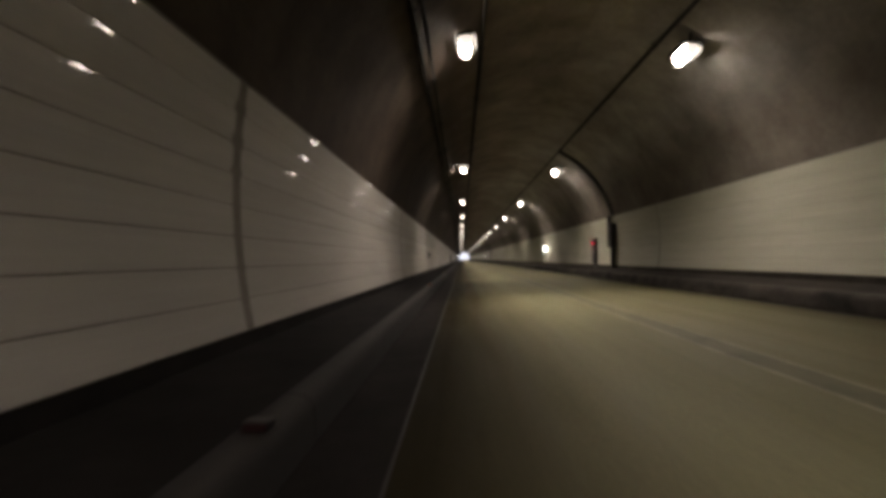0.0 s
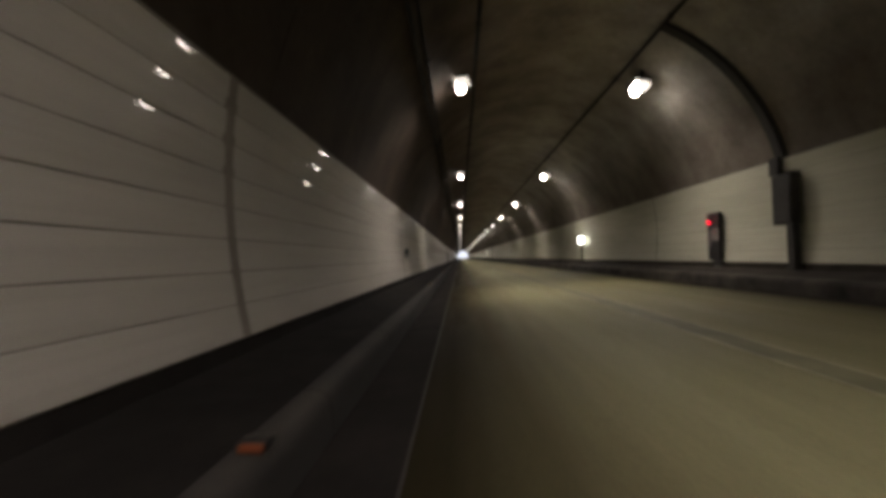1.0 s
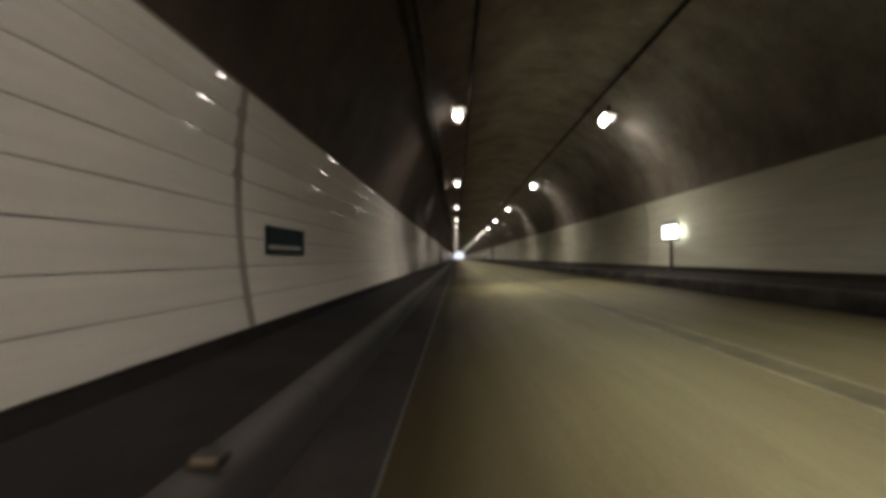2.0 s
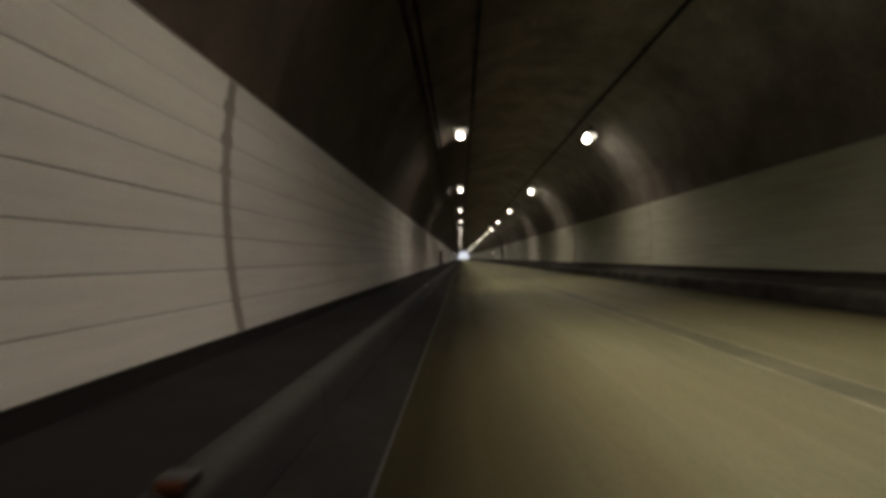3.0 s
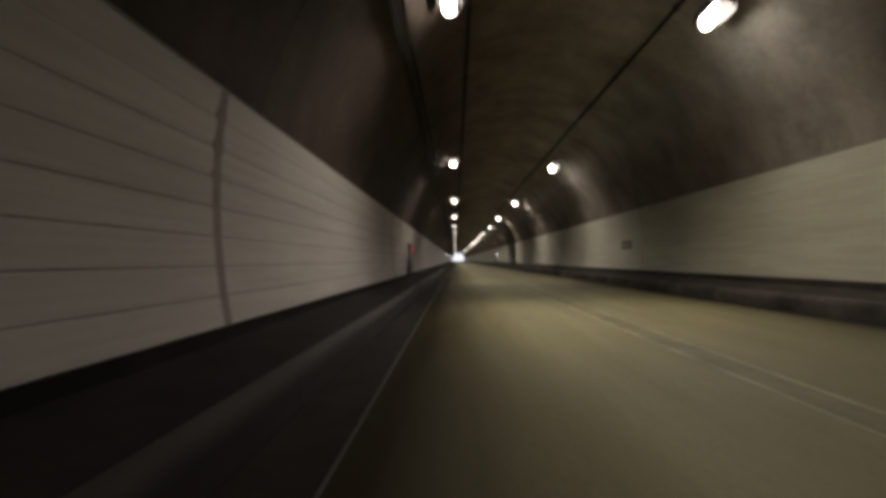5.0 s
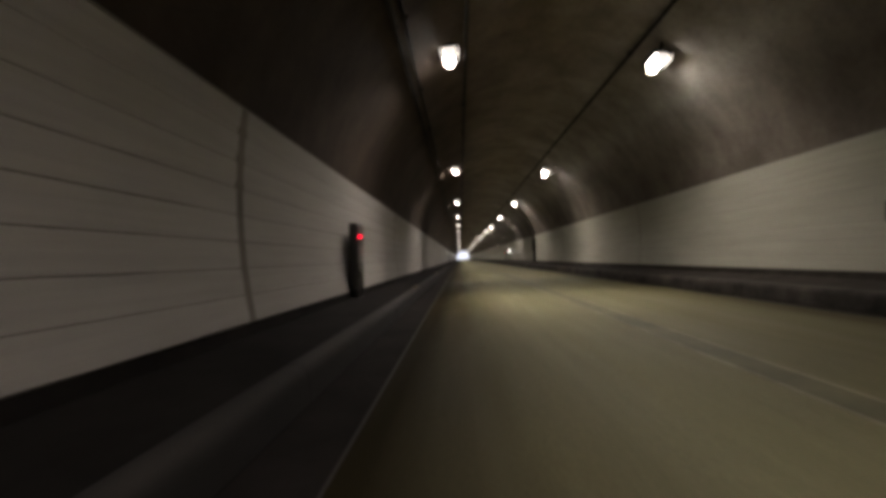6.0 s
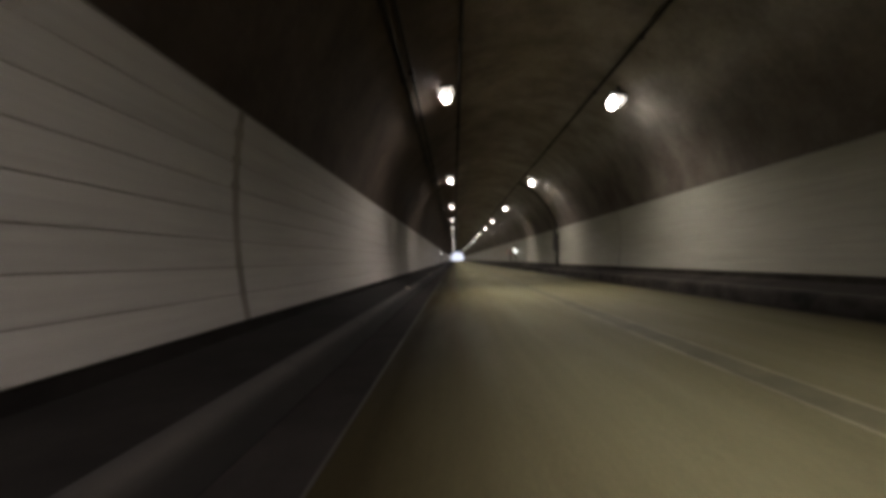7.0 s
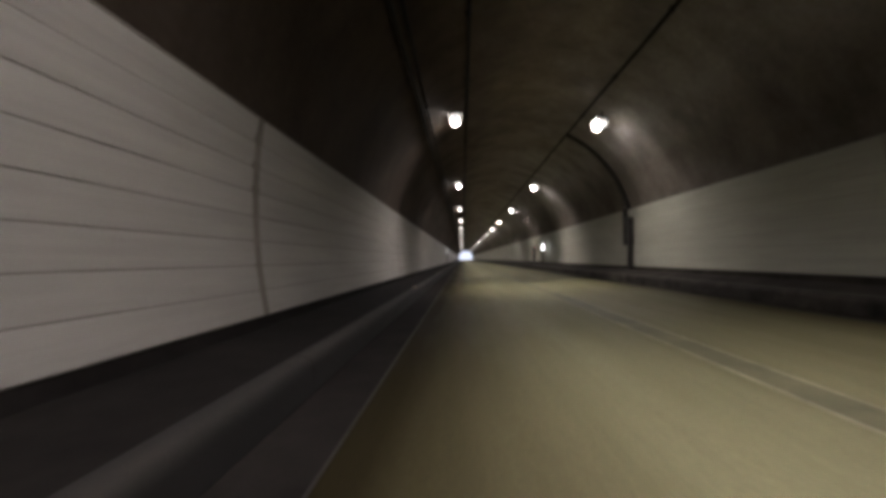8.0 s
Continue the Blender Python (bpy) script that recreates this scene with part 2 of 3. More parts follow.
def part(name, bm, material, parent, label=""):
    ob = new(name, mesh_of(name, bm, material))
    ob.parent = parent
    return tagged(ob, label)


def thing(name, label, category, group="", at=None, kind=""):
    ob = new(name)
    ob.empty_display_size = 0.2
    if at is not None:
        ob.matrix_basis = at
    return tagged(ob, label, category, group, kind)


def box(x0, x1, y0, y1, z0, z1, bevel=0.0, seg=1, bm=None):
    own = bm if bm is not None else bmesh.new()
    made = bmesh.ops.create_cube(own, size=1.0, matrix=Matrix.Translation(((x0 + x1) / 2, (y0 + y1) / 2, (z0 + z1) / 2)) @ Matrix.Diagonal((x1 - x0, y1 - y0, z1 - z0, 1)))
    if bevel:
        edges = list({e for v in made["verts"] for e in v.link_edges})
        bmesh.ops.bevel(own, geom=edges, offset=bevel, segments=seg, affect="EDGES", profile=0.6)
    return own


def extrude(outline, y0, y1, step=0.0):
    """A closed outline in x, z drawn along y."""
    bm = bmesh.new()
    n = max(1, round((y1 - y0) / step)) if step else 1
    rings = [[bm.verts.new((x, y0 + (y1 - y0) * i / n, z)) for x, z in outline] for i in range(n + 1)]
    k = len(outline)
    for a, b in zip(rings, rings[1:]):
        for i in range(k):
            bm.faces.new((a[i], a[(i + 1) % k], b[(i + 1) % k], b[i]))
    bm.faces.new(rings[0])
    bm.faces.new(rings[-1][::-1])
    bmesh.ops.recalc_face_normals(bm, faces=bm.faces)
    return bm


def tube(points, radius, sides=8):
    """A round cable or pipe through the points."""
    bm = bmesh.new()
    pts = [Vector(p) for p in points]
    rings = []
    for i, p in enumerate(pts):
        d = (pts[min(i + 1, len(pts) - 1)] - pts[max(i - 1, 0)]).normalized()
        side = d.cross(Vector((0.3, 0.1, 1)) if abs(d.z) < 0.9 else Vector((1, 0, 0))).normalized()
        up = side.cross(d)
        rings.append([bm.verts.new(p + radius * (math.cos(2 * math.pi * k / sides) * side + math.sin(2 * math.pi * k / sides) * up)) for k in range(sides)])
    for a, b in zip(rings, rings[1:]):
        for k in range(sides):
            bm.faces.new((a[k], a[(k + 1) % sides], b[(k + 1) % sides], b[k]))
    bm.faces.new(rings[0][::-1])
    bm.faces.new(rings[-1])
    bmesh.ops.recalc_face_normals(bm, faces=bm.faces)
    return bm


def vault(x, drop=0.0):
    """Height of the vault over x, at drop inside its face."""
    return VZ + math.sqrt((VR - drop) ** 2 - x * x)


def arc(a0, a1, n, r):
    return [(r * math.cos(radians(a0 + (a1 - a0) * i / n)), VZ + r * math.sin(radians(a0 + (a1 - a0) * i / n))) for i in range(n + 1)]


# ---- lining, walls, walkways and road ----
def build_ceiling():
    # one ring for each cast bay, with an open groove between neighbours
    bm = bmesh.new()
    inner, outer = arc(9, 171, 108, VR), arc(9, 171, 108, VR + 0.45)
    first = 4.55 - BAY * 3
    edges = [max(Y0, first + BAY * k) for k in range(0, 40) if first + BAY * k < Y1] + [Y1]
    for a, b in zip(edges, edges[1:]):
        if b - a < 0.5:
            continue
        rng = random.Random(round(a * 10))
        off = rng.uniform(-0.003, 0.003)
        gap = 0.005
        rows = []
        for y in (a + gap, b - gap):
            rows.append([bm.verts.new((x * (1 + off / VR), y, z + off)) for x, z in inner] + [bm.verts.new((x, y, z)) for x, z in reversed(outer)])
        k = len(rows[0])
        for i in range(k):
            bm.faces.new((rows[0][i], rows[1][i], rows[1][(i + 1) % k], rows[0][(i + 1) % k]))
        h = len(inner)
        for row in rows:
            for i in range(h - 1):
                bm.faces.new((row[i], row[i + 1], row[k - 2 - i], row[k - 1 - i]))
    bmesh.ops.recalc_face_normals(bm, faces=bm.faces)
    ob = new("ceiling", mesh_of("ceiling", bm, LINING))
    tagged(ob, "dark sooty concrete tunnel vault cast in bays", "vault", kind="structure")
    # shell behind the grooves
    shell = extrude(arc(4, 176, 40, VR + 0.47) + list(reversed(arc(4, 176, 40, VR + 0.75))), Y0, Y1)
    tagged(new("ceiling_shell", mesh_of("ceiling_shell", shell, BACKING)), "dark concrete shell behind the vault", "vault", kind="structure")


build_ceiling()

def bank(x):
    """Height of the banked road at x."""
    return BANK * (x + 2.8)


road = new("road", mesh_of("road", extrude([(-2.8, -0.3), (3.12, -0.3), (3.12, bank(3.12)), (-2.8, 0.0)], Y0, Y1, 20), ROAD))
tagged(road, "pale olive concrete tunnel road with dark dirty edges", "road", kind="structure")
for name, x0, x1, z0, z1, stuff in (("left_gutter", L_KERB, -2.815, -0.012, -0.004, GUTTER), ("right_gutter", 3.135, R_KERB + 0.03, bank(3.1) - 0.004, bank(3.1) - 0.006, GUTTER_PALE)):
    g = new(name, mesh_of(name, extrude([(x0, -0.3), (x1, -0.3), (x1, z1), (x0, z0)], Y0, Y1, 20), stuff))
    tagged(g, "dark dirty concrete gutter beside the road", "gutter", kind="structure")


def stripe(name, label, x0, x1, z, material):
    ob = new(name, mesh_of(name, extrude([(x0, bank(x0) + z - 0.02), (x1, bank(x1) + z - 0.02), (x1, bank(x1) + z), (x0, bank(x0) + z)], Y0, Y1), material))
    return tagged(ob, label, "road line", kind="structure")


stripe("trim_gutter_line", "thin worn pale line along the gutter", -2.818, -2.798, 0.005, PALE_LINE)
stripe("trim_centre_seam", "dark sealed seam between two thin lines", 0.083, 0.387, 0.004, BAND)
stripe("trim_centre_line", "thin worn pale centre line", 0.058, 0.090, 0.006, CENTRE_LINE)
stripe("trim_centre_line", "thin worn pale centre line", 0.380, 0.412, 0.006, CENTRE_LINE)


def walkway(name, side, kerb, lip, top, foot, concrete):
    s = side
    out = [(kerb, -0.3), (kerb + s * 0.02, lip - 0.06), (kerb + s * 0.14, lip - 0.02), (kerb + s * 0.5, lip - 0.004), (s * (wx(top) + 0.02), top + 0.01), (s * (wx(foot) + 0.02), foot - 0.006), (s * (WALL + 0.6), foot - 0.006), (s * (WALL + 0.6), -0.3)]
    ob = new(name, mesh_of(name, extrude(out, Y0, Y1, 20), concrete))
    return tagged(ob, "dark sooty concrete walkway with a kerb", "walkway", kind="structure")


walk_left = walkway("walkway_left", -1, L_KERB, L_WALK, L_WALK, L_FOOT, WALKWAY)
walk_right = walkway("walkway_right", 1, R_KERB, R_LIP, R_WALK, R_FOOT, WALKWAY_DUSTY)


def kerb_outline(side, x, z1, wide, d=0.0):
    """Capping of a kerb: a well-rounded worn shoulder and a flat top."""
    x = x + side * d
    worn = [(-0.006, -0.275), (0.004, -0.110), (0.010, -0.075), (0.022, -0.046), (0.040, -0.027), (0.064, -0.013), (0.094, -0.004), (0.125, 0.0), (wide, -0.004), (wide, -0.275)]
    return [(x + side * dx, z1 + dz) for dx, dz in worn]


def kerb_faces(walk, side, x, z1, wide, phase, concrete):
    """Face stones along the kerb, a little uneven."""
    stones = []
    rng = random.Random(7)
    for k in range(6):
        bm = extrude(kerb_outline(side, x, z1, wide, 0.003 * rng.random()), 0.004, 2.176)
        for f in bm.faces:
            f.smooth = 0.02 < f.normal.z < 0.999
        stones.append(mesh_of("kerb_stone", bm, concrete))
    y = Y0 + phase
    while y < 118:
        ob = new("kerb_stone", stones[rng.randrange(6)])
        ob.parent, ob.location = walk, (0, y, 0)
        y += 2.18
    far = extrude(kerb_outline(side, x, z1, wide, 0.003), y, Y1, 20)
    tagged(part("far_kerb_stones", far, concrete, walk), kind="stuff")


def joints(known):
    """The known joints and, past them, one each bay as far as the portal."""
    ys = list(known)
    while ys[-1] < Y1:
        ys.append(ys[-1] + BAY)
    return ys


def pillow(course):
    """How far a panel of the left wall leans and how much its face bulges."""
    return {5: (-0.010, 0.150), 6: (-0.024, 0.140), 7: (-0.0375, 0.131)}.get(course, (0.0, 0.03))


def panels(wall, side, foot, head, known, mats, tilt, gap):
    """Long glazed panels in eight courses, with open joints between them and a mortar joint at each bay."""
    h = (head - foot) / COURSES
    made = {}
    rng = random.Random(11 if side < 0 else 12)

    def piece(bm, y0, y1, z0, z1, lean, bulge):
        # slightly pillowed face with eased edges on the wall's curve, thick body behind
        mid, slope = (z0 + z1) / 2, (wx(z1) - wx(z0)) / (z1 - z0)
        zs = [z0, z0 + 0.004] + [z0 + (z1 - z0) * f for f in (0.2, 0.4, 0.6, 0.75, 0.87, 0.95)] + [z1 - 0.003, z1]
        rings = []
        for y in (y0, y1):
            ring = []
            for z in zs:
                eased = 0.003 if z in (z0, z1) else 0.0
                ring.append(bm.verts.new((side * (wx(mid) + (slope + lean) * (z - mid) + bulge * (z - mid) ** 2 + eased), y, z)))
            ring += [bm.verts.new((side * (wx(z1) + 0.03), y, z1)), bm.verts.new((side * (wx(z0) + 0.03), y, z0))]
            rings.append(ring)
        n = len(rings[0])
        for i in range(n):
            f = bm.faces.new((rings[0][i], rings[1][i], rings[1][(i + 1) % n], rings[0][(i + 1) % n]))
            f.smooth = 0 < i < len(zs) - 2
        bm.faces.new(rings[0])
        bm.faces.new(rings[1][::-1])

    far = bmesh.new()
    ys = [Y0] + joints(known)
    for a, b in zip(ys, ys[1:]):
        a, b = a + 0.07, min(b - 0.07, Y1)
        for c in range(COURSES):
            z0, z1 = foot + h * c + gap, foot + h * (c + 1) - gap
            if -16 < a < 125:
                key = (c, round(b - a, 2), rng.randrange(2), mats(a, c).name)
                if key not in made:
                    bm = bmesh.new()
                    lean, bulge = pillow(c) if side < 0 else (0.0, 0.03)
                    piece(bm, 0, b - a, z0, z1, lean + tilt * (1 if key[2] else -0.6), bulge)
                    bmesh.ops.recalc_face_normals(bm, faces=bm.faces)
                    made[key] = mesh_of("panel", bm, mats(a, c))
                ob = new("panel", made[key])
                ob.parent, ob.location = wall, (0, a, 0)
            else:
                piece(far, a, b, z0, z1, 0, 0.0)
    bmesh.ops.recalc_face_normals(far, faces=far.faces)
    tagged(part("far_panels", far, mats(300, 0), wall), kind="stuff")


def wall_body(name, side, foot, head, material):
    zs = [foot - 0.006 + (head - foot + 0.006) * k / 10 for k in range(11)]
    out = [(side * (wx(z) + 0.014), z) for z in zs]
    out += [(side * (wx(head) - 0.004), head + 0.004), (side * (wx(head) - 0.004), head + 0.02), (side * (WALL + 0.5), head + 0.02), (side * (WALL + 0.5), foot - 0.006)]
    ob = new(name, mesh_of(name, extrude(out, Y0, Y1, 20), material))
    return tagged(ob, "tunnel wall clad with pale glazed panels in courses", "wall", kind="structure")


def bay_joints(wall, side, foot, head, known, width, material):
    zs = [foot + (head - foot) * k / 10 for k in range(11)]
    bm = extrude([(side * (wx(z) + 0.003), z) for z in zs] + [(side * (wx(z) + 0.02), z) for z in reversed(zs)], -width / 2, width / 2)
    me = mesh_of("bay_joint", bm, material)
    for y in joints(known)[:-1]:
        ob = new("bay_joint", me)
        ob.parent, ob.location = wall, (0, y, 0)


wall_left = wall_body("wall_left", -1, L_FOOT, L_HEAD, BACKING)
wall_right = wall_body("wall_right", 1, R_FOOT, R_HEAD, GROUT)
bay_joints(wall_left, -1, L_FOOT, L_HEAD, L_JOINTS, 0.19, FILLER)
bay_joints(wall_right, 1, R_FOOT, R_HEAD, R_JOINTS, 0.10, FILLER_PALE)
tagged(new("wall_end", mesh_of("wall_end", box(-5.5, 5.5, Y0 - 0.4, Y0, -0.3, 7.2), BACKING)), "unseen plain dark wall added to close the bore", "wall", kind="structure")

# ---- beyond the portal ----
def open_ground():
    # sunlit ground that climbs gently from the mouth to a hillside in its own shade
    # made up: the slope gives the mouth its white foot, the hill its blue
    profile = [(Y1 + 0.02, -0.04), (Y1 + 40, 0.5), (Y1 + 110, 2.1), (Y1 + 240, 2.4), (Y1 + 330, 8), (Y1 + 480, 120), (Y1 + 900, 140), (3000, 20)]
    bm = bmesh.new()
    cols = [[bm.verts.new((x, y, z + (0 if z < 3 else 6 * math.sin(x * 0.013 + y)))) for x in range(-600, 601, 60)] for y, z in profile]
    low = [[bm.verts.new((x, y, -12)) for x in (-600, 600)] for y in (profile[0][0], 3000)]
    for a, b in zip(cols, cols[1:]):
        for i in range(len(a) - 1):
            bm.faces.new((a[i], a[i + 1], b[i + 1], b[i]))
    bm.faces.new((low[0][0], low[1][0], low[1][1], low[0][1]))
    return bm


ground = new("ground", mesh_of("ground", open_ground(), SNOW))
tagged(ground, "bright made-up ground and hillside beyond the tunnel mouth", "ground", kind="structure")
mouth = extrude(arc(0, 180, 40, VR + 0.46) + list(reversed(arc(0, 180, 40, VR + 1.5))), Y1 + 0.01, Y1 + 0.8)
tagged(new("portal_wall", mesh_of("portal_wall", mouth, BACKING)), "concrete ring round the far tunnel mouth", "portal", kind="structure")


# ---- cables along the vault ----
def cable_run(name, x, drop, radius, label):
    pts = []
    y = Y0 + 0.1
    rng = random.Random(int(abs(x) * 100))
    while y < Y1:
        pts.append((x + rng.uniform(-0.012, 0.012), y, vault(x, drop) + rng.uniform(-0.012, 0.008)))
        y += 3.26
    run = thing(name, label, "cable", "cables along the vault", Matrix())
    part("cable", tube(pts, radius, 8), CABLE, run)
    clip = mesh_of("clip", box(-0.06, 0.06, -0.02, 0.02, -radius - 0.006, drop - 0.006, 0.006), DUCT)
    y = Y0 + 1.7
    while y < 140:
        ob = new("clip", clip)
        ob.parent = run
        ob.matrix_basis = pose(x, y, vault(x, drop), 0, -math.degrees(math.atan2(-x, vault(x, drop) - VZ)), 0)
        y += 3.26
    return run


cable_run("cable_run", -3.23, 0.065, 0.046, "thick black cable clipped along the vault")
cable_run("cable_run", -3.08, 0.055, 0.034, "thin black cable clipped along the vault")
cable_run("cable_run", -1.97, 0.065, 0.044, "black lamp feed cable along the vault")
cable_run("cable_run", 2.02, 0.065, 0.046, "black lamp feed cable along the vault")


# ---- lamps ----
def lamp():
    """A long tunnel luminaire at the origin: a deep trough lens between dimly glowing end caps under its tray, brackets
    towards +z.
    """
    t = thing("tunnel_lamp", "lit long white tunnel lamp bracketed to the vault", "lamp", "lamps along the vault")
    half = 0.25
    # tray with unseen side skirts, added to keep the light off the vault beside it
    tray = [(-0.20, 0.07), (-0.222, 0.045), (-0.222, -0.125), (-0.21, -0.125), (-0.204, 0.02), (0.204, 0.02), (0.21, -0.125), (0.222, -0.125), (0.222, 0.045), (0.20, 0.07)]
    part("housing", extrude(tray, -half - 0.03, half + 0.03), HOUSING, t)
    # lens section, down one side, round the bottom and up the other
    section = [(-0.105, 0.03), (-0.103, -0.04), (-0.095, -0.10), (-0.076, -0.145), (-0.041, -0.168), (0.0, -0.175)]
    section += [(-x, z) for x, z in reversed(section[:-1])]
    lens = extrude(section, -half, half)
    for f in lens.faces:
        f.smooth = abs(f.normal.y) < 0.5
    part("lens", lens, LENS, t, "glowing white trough lens")
    # caps given a faint glow so a near lamp looks filled, as bloom would
    cap = [(1.17 * x, 1.28 * z - 0.004) for x, z in section]
    for y in (-half - 0.024, half + 0.002):
        part("end_cap", extrude(cap, y, y + 0.022), LENS_END, t, "dimly glowing frosted end cap")
    for y in (-0.19, 0.19):
        part("bracket", box(-0.025, 0.025, y - 0.02, y + 0.02, 0.065, 0.40, 0.006), HOUSING, t)
    return t


beam = bpy.data.lights.new("lamp_beam", "AREA")
beam.shape, beam.size, beam.size_y, beam.spread = "RECTANGLE", 0.14, 0.44, radians(136)
beam.energy, beam.color = LAMP_WATTS, LAMP_COLOUR
first_lamp = lamp()
for side in (-1, 1):
    for k in range(-2, 30):
        y = LAMP_FIRST + LAMP_STEP * k
        m = pose(2.38, y + 0.24, 5.48, 0, 6, 0) if side == 1 else pose(-2.36, y, 5.66, 0, 6, 180)
        if side == -1 and k == -2:
            first_lamp.matrix_basis = m
        else:
            copy_thing(first_lamp, m)
        new("lamp_beam", beam).matrix_basis = m @ pose(0, 0, -0.182)


# ---- wall ducts with switch boxes ----
def duct_with_box(y):
    """A cable duct that comes down the vault from the lamp feed to a switch box and on to the walkway."""
    t = thing("cable_duct", "dark grey cable duct from vault to walkway", "cable duct", "cable ducts", pose(0, y, 0))
    a1 = math.degrees(math.acos(2.05 / VR))
    a0 = math.degrees(math.asin((R_HEAD + 0.03 - VZ) / VR))
    pts = arc(a1, a0, 18, VR - 0.004)
    inn = arc(a1, a0, 18, VR - 0.10)
    bm = bmesh.new()
    rows = [[bm.verts.new((x, yy, z)) for yy in (0.26, 0.50)] for x, z in pts]
    rows2 = [[bm.verts.new((x, yy, z)) for yy in (0.26, 0.50)] for x, z in inn]
    for i in range(len(pts) - 1):
        bm.faces.new((rows2[i][0], rows2[i][1], rows2[i + 1][1], rows2[i + 1][0]))
        bm.faces.new((rows[i][0], rows2[i][0], rows2[i + 1][0], rows[i + 1][0]))
        bm.faces.new((rows[i][1], rows[i + 1][1], rows2[i + 1][1], rows2[i][1]))
    bm.faces.new((rows[0][0], rows[0][1], rows2[0][1], rows2[0][0]))
    bmesh.ops.recalc_face_normals(bm, faces=bm.faces)
    part("arched_duct", bm, DUCT, t)
    part("wall_duct", box(wx(2.9) - 0.13, wx(2.9) - 0.003, 0.26, 0.50, 2.56, R_HEAD + 0.05, 0.01), DUCT, t)
    part("lower_duct", box(wx(R_FOOT) - 0.16, wx(R_FOOT) - 0.003, -0.14, 0.07, R_WALK + 0.03, 1.5, 0.015), DUCT, t)
    part("foot_plate", box(wx(R_FOOT) - 0.2, wx(R_FOOT) - 0.003, -0.19, 0.12, R_WALK + 0.012, R_WALK + 0.05, 0.006), DUCT, t)
    return t


def switch_box(y):
    t = thing("switch_box", "dark grey switch box on the wall under a duct", "switch box", "switch boxes", pose(0, y, 0))
    w = wx(2.55)
    part("body", box(w - 0.20, w - 0.003, -0.15, 0.42, 1.5, 2.55, 0.025, 2), DUCT, t)
    part("door", box(w - 0.218, w - 0.20, -0.115, 0.385, 1.54, 2.51, 0.008), DUCT, t)
    part("handle", box(w - 0.238, w - 0.218, 0.31, 0.34, 1.95, 2.1, 0.006), HOUSING, t)
    part("rain_lip", box(w - 0.22, w - 0.003, -0.16, 0.43, 2.55, 2.57, 0.006), DUCT, t)
    return t


for y in (20.1, 103.6):
    duct_with_box(y)
    switch_box(y)


# ---- emergency call boxes ----
def call_box(label, m, D=0.09):
    """A free-standing emergency box; its face looks along +x, its back to the wall at x = 0."""
    t = thing("emergency_box", label, "emergency box", "emergency boxes", m)
    W, H = 0.59, 1.46
    part("plinth", box(0.02, D - 0.03, 0.20, W - 0.03, 0.0, 0.19, 0.008), BOX_BLACK, t)
    part("body", box(0.0, D, 0.0, W, 0.18, H, 0.04, 3), BOX_BLACK, t)
    part("lamp_panel", box(D - 0.003, D + 0.010, 0.025, W - 0.03, 1.05, H - 0.05, 0.01), BOX_RED, t, "dark red enamelled panel")
    led = part("warning_lamp", box(D + 0.008, D + 0.022, 0.05, 0.27, 1.14, 1.25, 0.02, 2), BOX_RED, t)
    for k in range(2):
        bm = bmesh.new()
        bmesh.ops.create_uvsphere(bm, u_segments=12, v_segments=8, radius=1.0, matrix=Matrix.Translation((D + 0.022, 0.115 + 0.08 * k, 1.195)) @ Matrix.Diagonal((0.021, 0.036, 0.022, 1)))
        part("red_light", bm, LED, led, "glowing red lamp")
    part("bell_slot", box(D + 0.008, D + 0.018, 0.34, 0.52, 1.235, 1.26, 0.003), LABEL_RED, t)
    part("door", box(D - 0.003, D + 0.012, 0.05, W - 0.04, 0.23, 0.66, 0.012), BOX_BLACK, t)
    part("door_handle", box(D + 0.010, D + 0.03, 0.08, 0.105, 0.40, 0.52, 0.006), HOUSING, t)
    lab = part("notice", box(D - 0.002, D + 0.008, 0.23, 0.54, 0.71, 1.01, 0.004), LABEL_WHITE, t, "white notice with red print")
    bm = bmesh.new()
    bmesh.ops.create_cone(bm, cap_ends=True, segments=20, radius1=0.06, radius2=0.06, depth=0.008, matrix=Matrix.Translation((D + 0.010, 0.38, 0.92)) @ Matrix.Rotation(radians(90), 4, "Y"))
    part("emblem", bm, LABEL_RED, lab)
    for k in range(2):
        part("print_bar", box(D + 0.007, D + 0.011, 0.27, 0.50, 0.75 + 0.045 * k, 0.77 + 0.045 * k), LABEL_GREY, lab)
    sheet = part("instruction_sheet", box(D + 0.011, D + 0.016, 0.04, 0.21, 0.53, 0.95, 0.002), LABEL_GREY, t, "grey instruction sheet")
    for k in range(6):
        part("print_bar", box(D + 0.015, D + 0.018, 0.065, 0.185, 0.58 + 0.058 * k, 0.592 + 0.058 * k), BOX_BLACK, sheet)
    return t


RIGHT = Matrix.Rotation(math.pi, 4, "Z")
call_box("dark emergency call box with a red lamp on a walkway", pose(-wx(L_FOOT) + 0.005, 73.12, L_WALK + 0.01), 0.155)
call_box("dark emergency call box beside a cable duct", Matrix.Translation((wx(R_FOOT) - 0.005, 23.2, R_WALK + 0.012)) @ RIGHT)
call_box("dark emergency call box beside a lit sign", Matrix.Translation((wx(R_FOOT) - 0.005, 127.1, R_WALK + 0.012)) @ RIGHT)


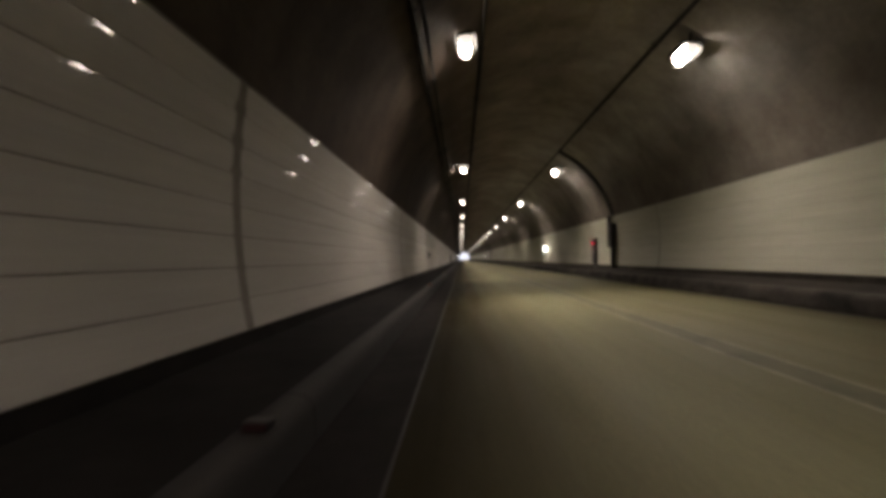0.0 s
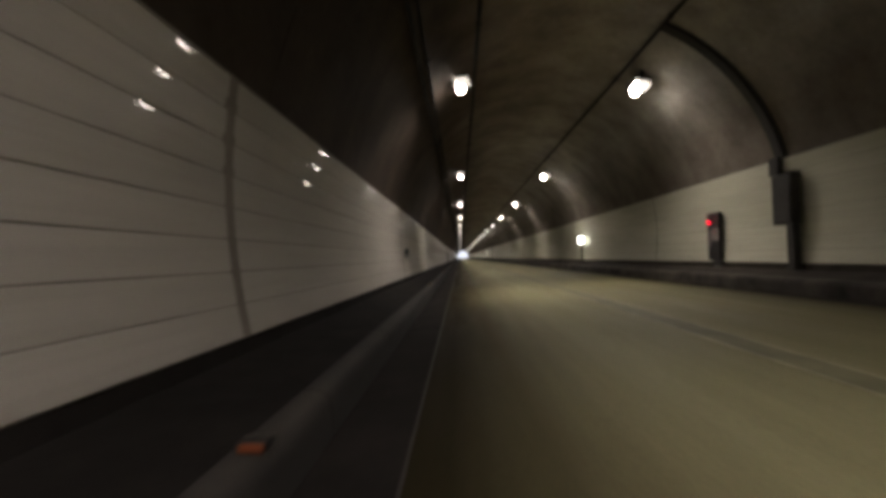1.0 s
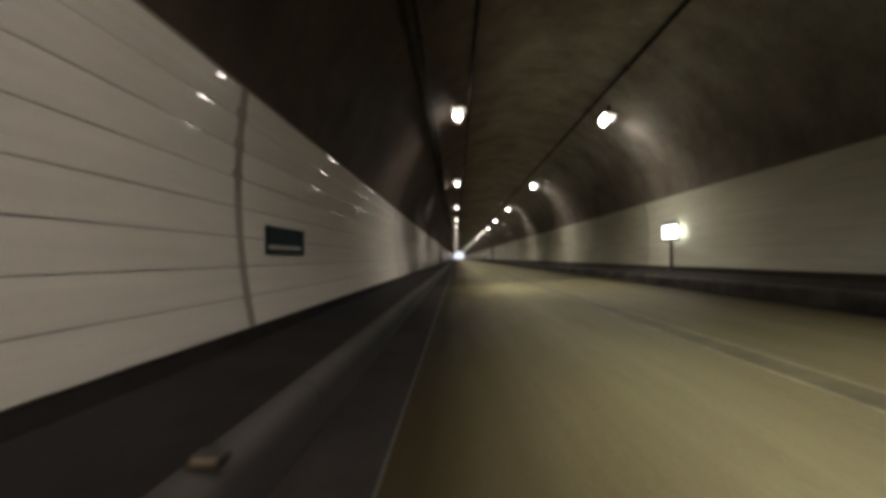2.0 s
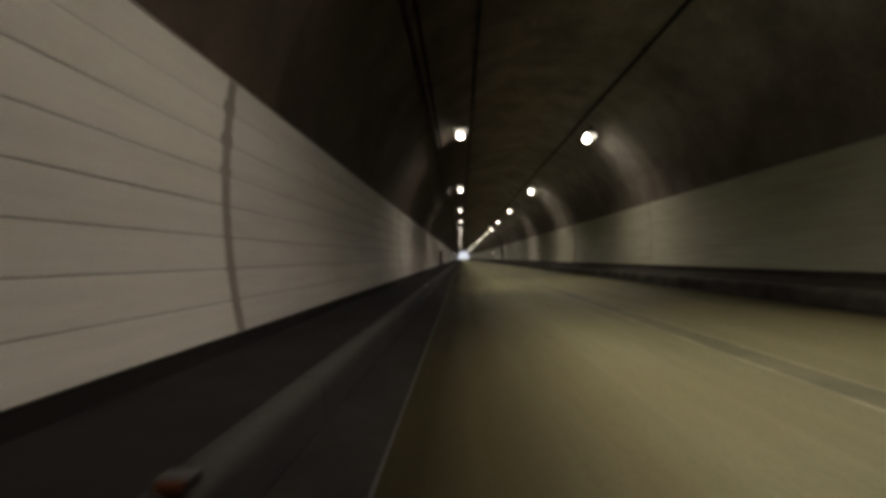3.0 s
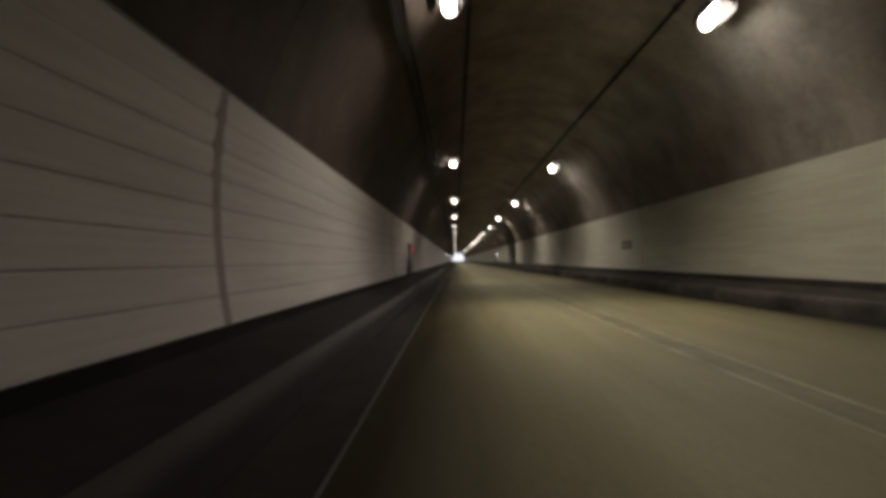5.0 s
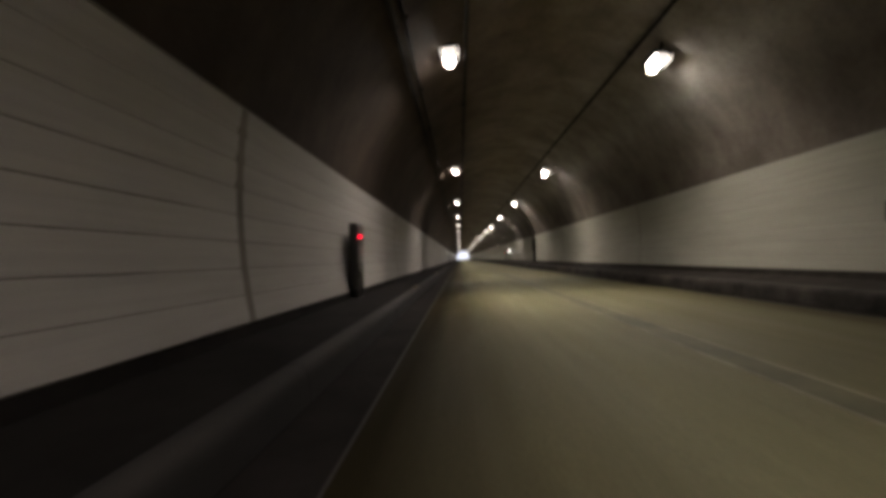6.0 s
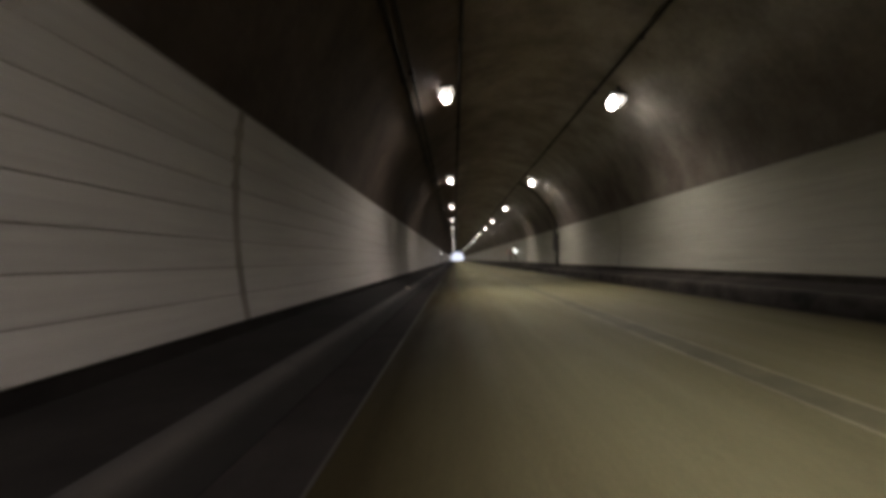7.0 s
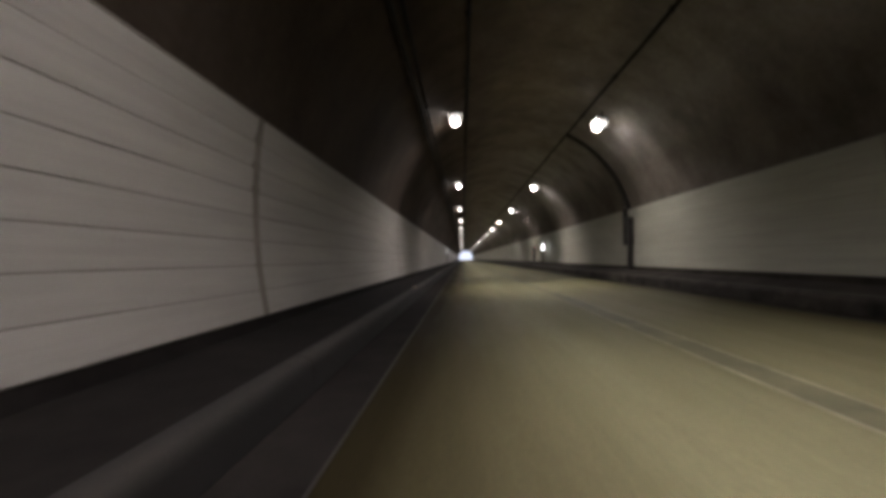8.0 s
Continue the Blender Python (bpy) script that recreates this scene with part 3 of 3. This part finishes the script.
# ---- lit signs ----
def lit_sign(label, m, post, width=1.0, height=0.52, group="lit signs"):
    """A light box on a post; its face looks along +x and the post's foot is at the origin."""
    t = thing("lit_sign", label, "lit sign", group, m)
    z = post
    part("case", box(-0.03, 0.03, -width / 2 - 0.05, width / 2 + 0.05, z - 0.11, z + height + 0.15, 0.012, 2), SIGN_FRAME, t)
    part("lit_face", box(0.026, 0.04, -width / 2, width / 2, z, z + height, 0.006, 2), SIGN_FACE, t, "glowing white face")
    # unseen glowing back, added to throw a halo on the wall
    part("halo_back", box(-0.04, -0.026, -width / 2, width / 2, z, z + height, 0.006, 2), BACK_GLOW, t, "added glowing back that lights the wall")
    part("top_lip", box(-0.034, 0.045, -width / 2 - 0.055, width / 2 + 0.055, z + height + 0.15, z + height + 0.162, 0.003), SIGN_FRAME, t)
    part("post", box(-0.04, 0.04, -0.04, 0.04, 0.03, z - 0.10, 0.012), DUCT, t, "dark steel post")
    part("base_plate", box(-0.11, 0.11, -0.12, 0.12, 0.0, 0.035, 0.005), DUCT, t)
    return t


lit_sign("white lit sign box on a steel post on the walkway", Matrix.Translation((4.2, 35.45, R_WALK + 0.012)) @ RIGHT, 1.02, 0.86, 0.36)
lit_sign("white lit sign box near an emergency box", Matrix.Translation((4.08, 120.6, R_WALK + 0.012)) @ RIGHT, 1.1, 0.42, 0.36)
lit_sign("small white lit sign far along the walkway", pose(-4.12, 143.0, L_WALK + 0.012), 1.45, 0.34, 0.5)
lit_sign("small white lit sign far along the walkway", pose(-4.12, 203.0, L_WALK + 0.012), 1.45, 0.34, 0.5)


# ---- plates on the walls ----
def guide_sign():
    t = thing("guide_sign", "dark green guide sign with a white band on panels", "sign", at=pose(-wx(1.07), 26.1, 1.07))
    part("plate", box(0.004, 0.03, 0, 1.07, 0, 0.305, 0.006), SIGN_GREEN, t)
    part("white_band", box(0.028, 0.034, 0.0, 0.96, 0.056, 0.100), SIGN_WHITE, t, "plain white band")
    part("end_strip", box(0.004, 0.028, 1.075, 1.125, -0.004, 0.309, 0.004), LABEL_GREY, t, "pale grey end strip")
    for y in (0.06, 1.02):
        part("fixing", box(0.028, 0.036, y - 0.012, y + 0.012, 0.268, 0.29, 0.003), HOUSING, t)
    return t


guide_sign()
plate = thing("wall_plate", "small dark grey-green plate on the wall panels", "plate", at=pose(wx(1.8), 70.9, 1.48))
part("plate", box(-0.035, -0.004, 0, 0.92, 0, 0.32, 0.008), PLATE, plate)
for k in range(2):
    part("print_bar", box(-0.039, -0.033, 0.15 + 0.35 * k, 0.42 + 0.35 * k, 0.12, 0.19), SIGN_WHITE, plate)


def rust_streak(y):
    bm = bmesh.new()
    rng = random.Random(5)
    n = 14
    rows = []
    for i in range(n + 1):
        z = R_FOOT + (R_HEAD - 0.1 - R_FOOT) * i / n
        w = 0.07 + 0.24 * (1 - i / n) ** 3
        rows.append([bm.verts.new((wx(z) - 0.004, y - 0.05 + rng.uniform(-0.015, 0.015), z)), bm.verts.new((wx(z) - 0.006, y + w * 0.4, z)), bm.verts.new((wx(z) - 0.004, y + w + rng.uniform(-0.03, 0.02), z))])
    for a, b in zip(rows, rows[1:]):
        for j in range(2):
            bm.faces.new((a[j], a[j + 1], b[j + 1], b[j]))
    bmesh.ops.solidify(bm, geom=bm.faces[:], thickness=0.006)
    return tagged(new("seepage_stain", mesh_of("seepage_stain", bm, RUST)), "rusty seepage crust down a panel joint", "stain")


rust_streak(59.0)


# ---- reflectors on the left kerb ----
def kerb_reflector(y, material, label):
    t = thing("kerb_reflector", label, "reflector", "reflectors along the kerb", pose(L_KERB - 0.075, y, L_WALK + 0.004))
    part("holder", box(-0.06, 0.06, -0.04, 0.045, 0.0, 0.045, 0.012, 2), BOX_BLACK, t)
    part("reflector", box(-0.052, 0.052, -0.046, -0.036, 0.006, 0.04, 0.005), material, t)
    return t


for k in range(12):
    glass, colour = (BOX_RED, "dull dark red") if k == 0 else (ORANGE, "orange") if k in (1, 3) else (WHITE_GLASS, "very pale") if k == 8 else (AMBER, "pale amber")
    kerb_reflector(12.55 + 10.62 * (k - 1), glass, colour + " kerb reflector in a black holder")

# ---- panels and kerb stones, piece by piece ----
def left_cladding(y, course):
    """Panel tone set stretch by stretch along y, with glossy top courses before y = 34."""
    if y < 18:
        return TILE_CLEAN if course > 4 else TILE_MATT
    if y < 34:
        return TILE_CLEAR if course > 4 else TILE_PALE
    return TILE_DULL if y < 66 else TILE_DARKER


panels(wall_left, -1, L_FOOT, L_HEAD, L_JOINTS, left_cladding, 0.003, 0.0042)
panels(wall_right, 1, R_FOOT, R_HEAD, R_JOINTS, lambda y, c: TILE_OLD if y < 37 else TILE_GRIMY if y < 69 else TILE_WORN, 0.004, 0.003)
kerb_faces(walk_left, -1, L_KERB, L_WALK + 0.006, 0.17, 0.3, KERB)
kerb_faces(walk_right, 1, R_KERB, R_LIP + 0.006, 0.42, 0.7, KERB_PALE)
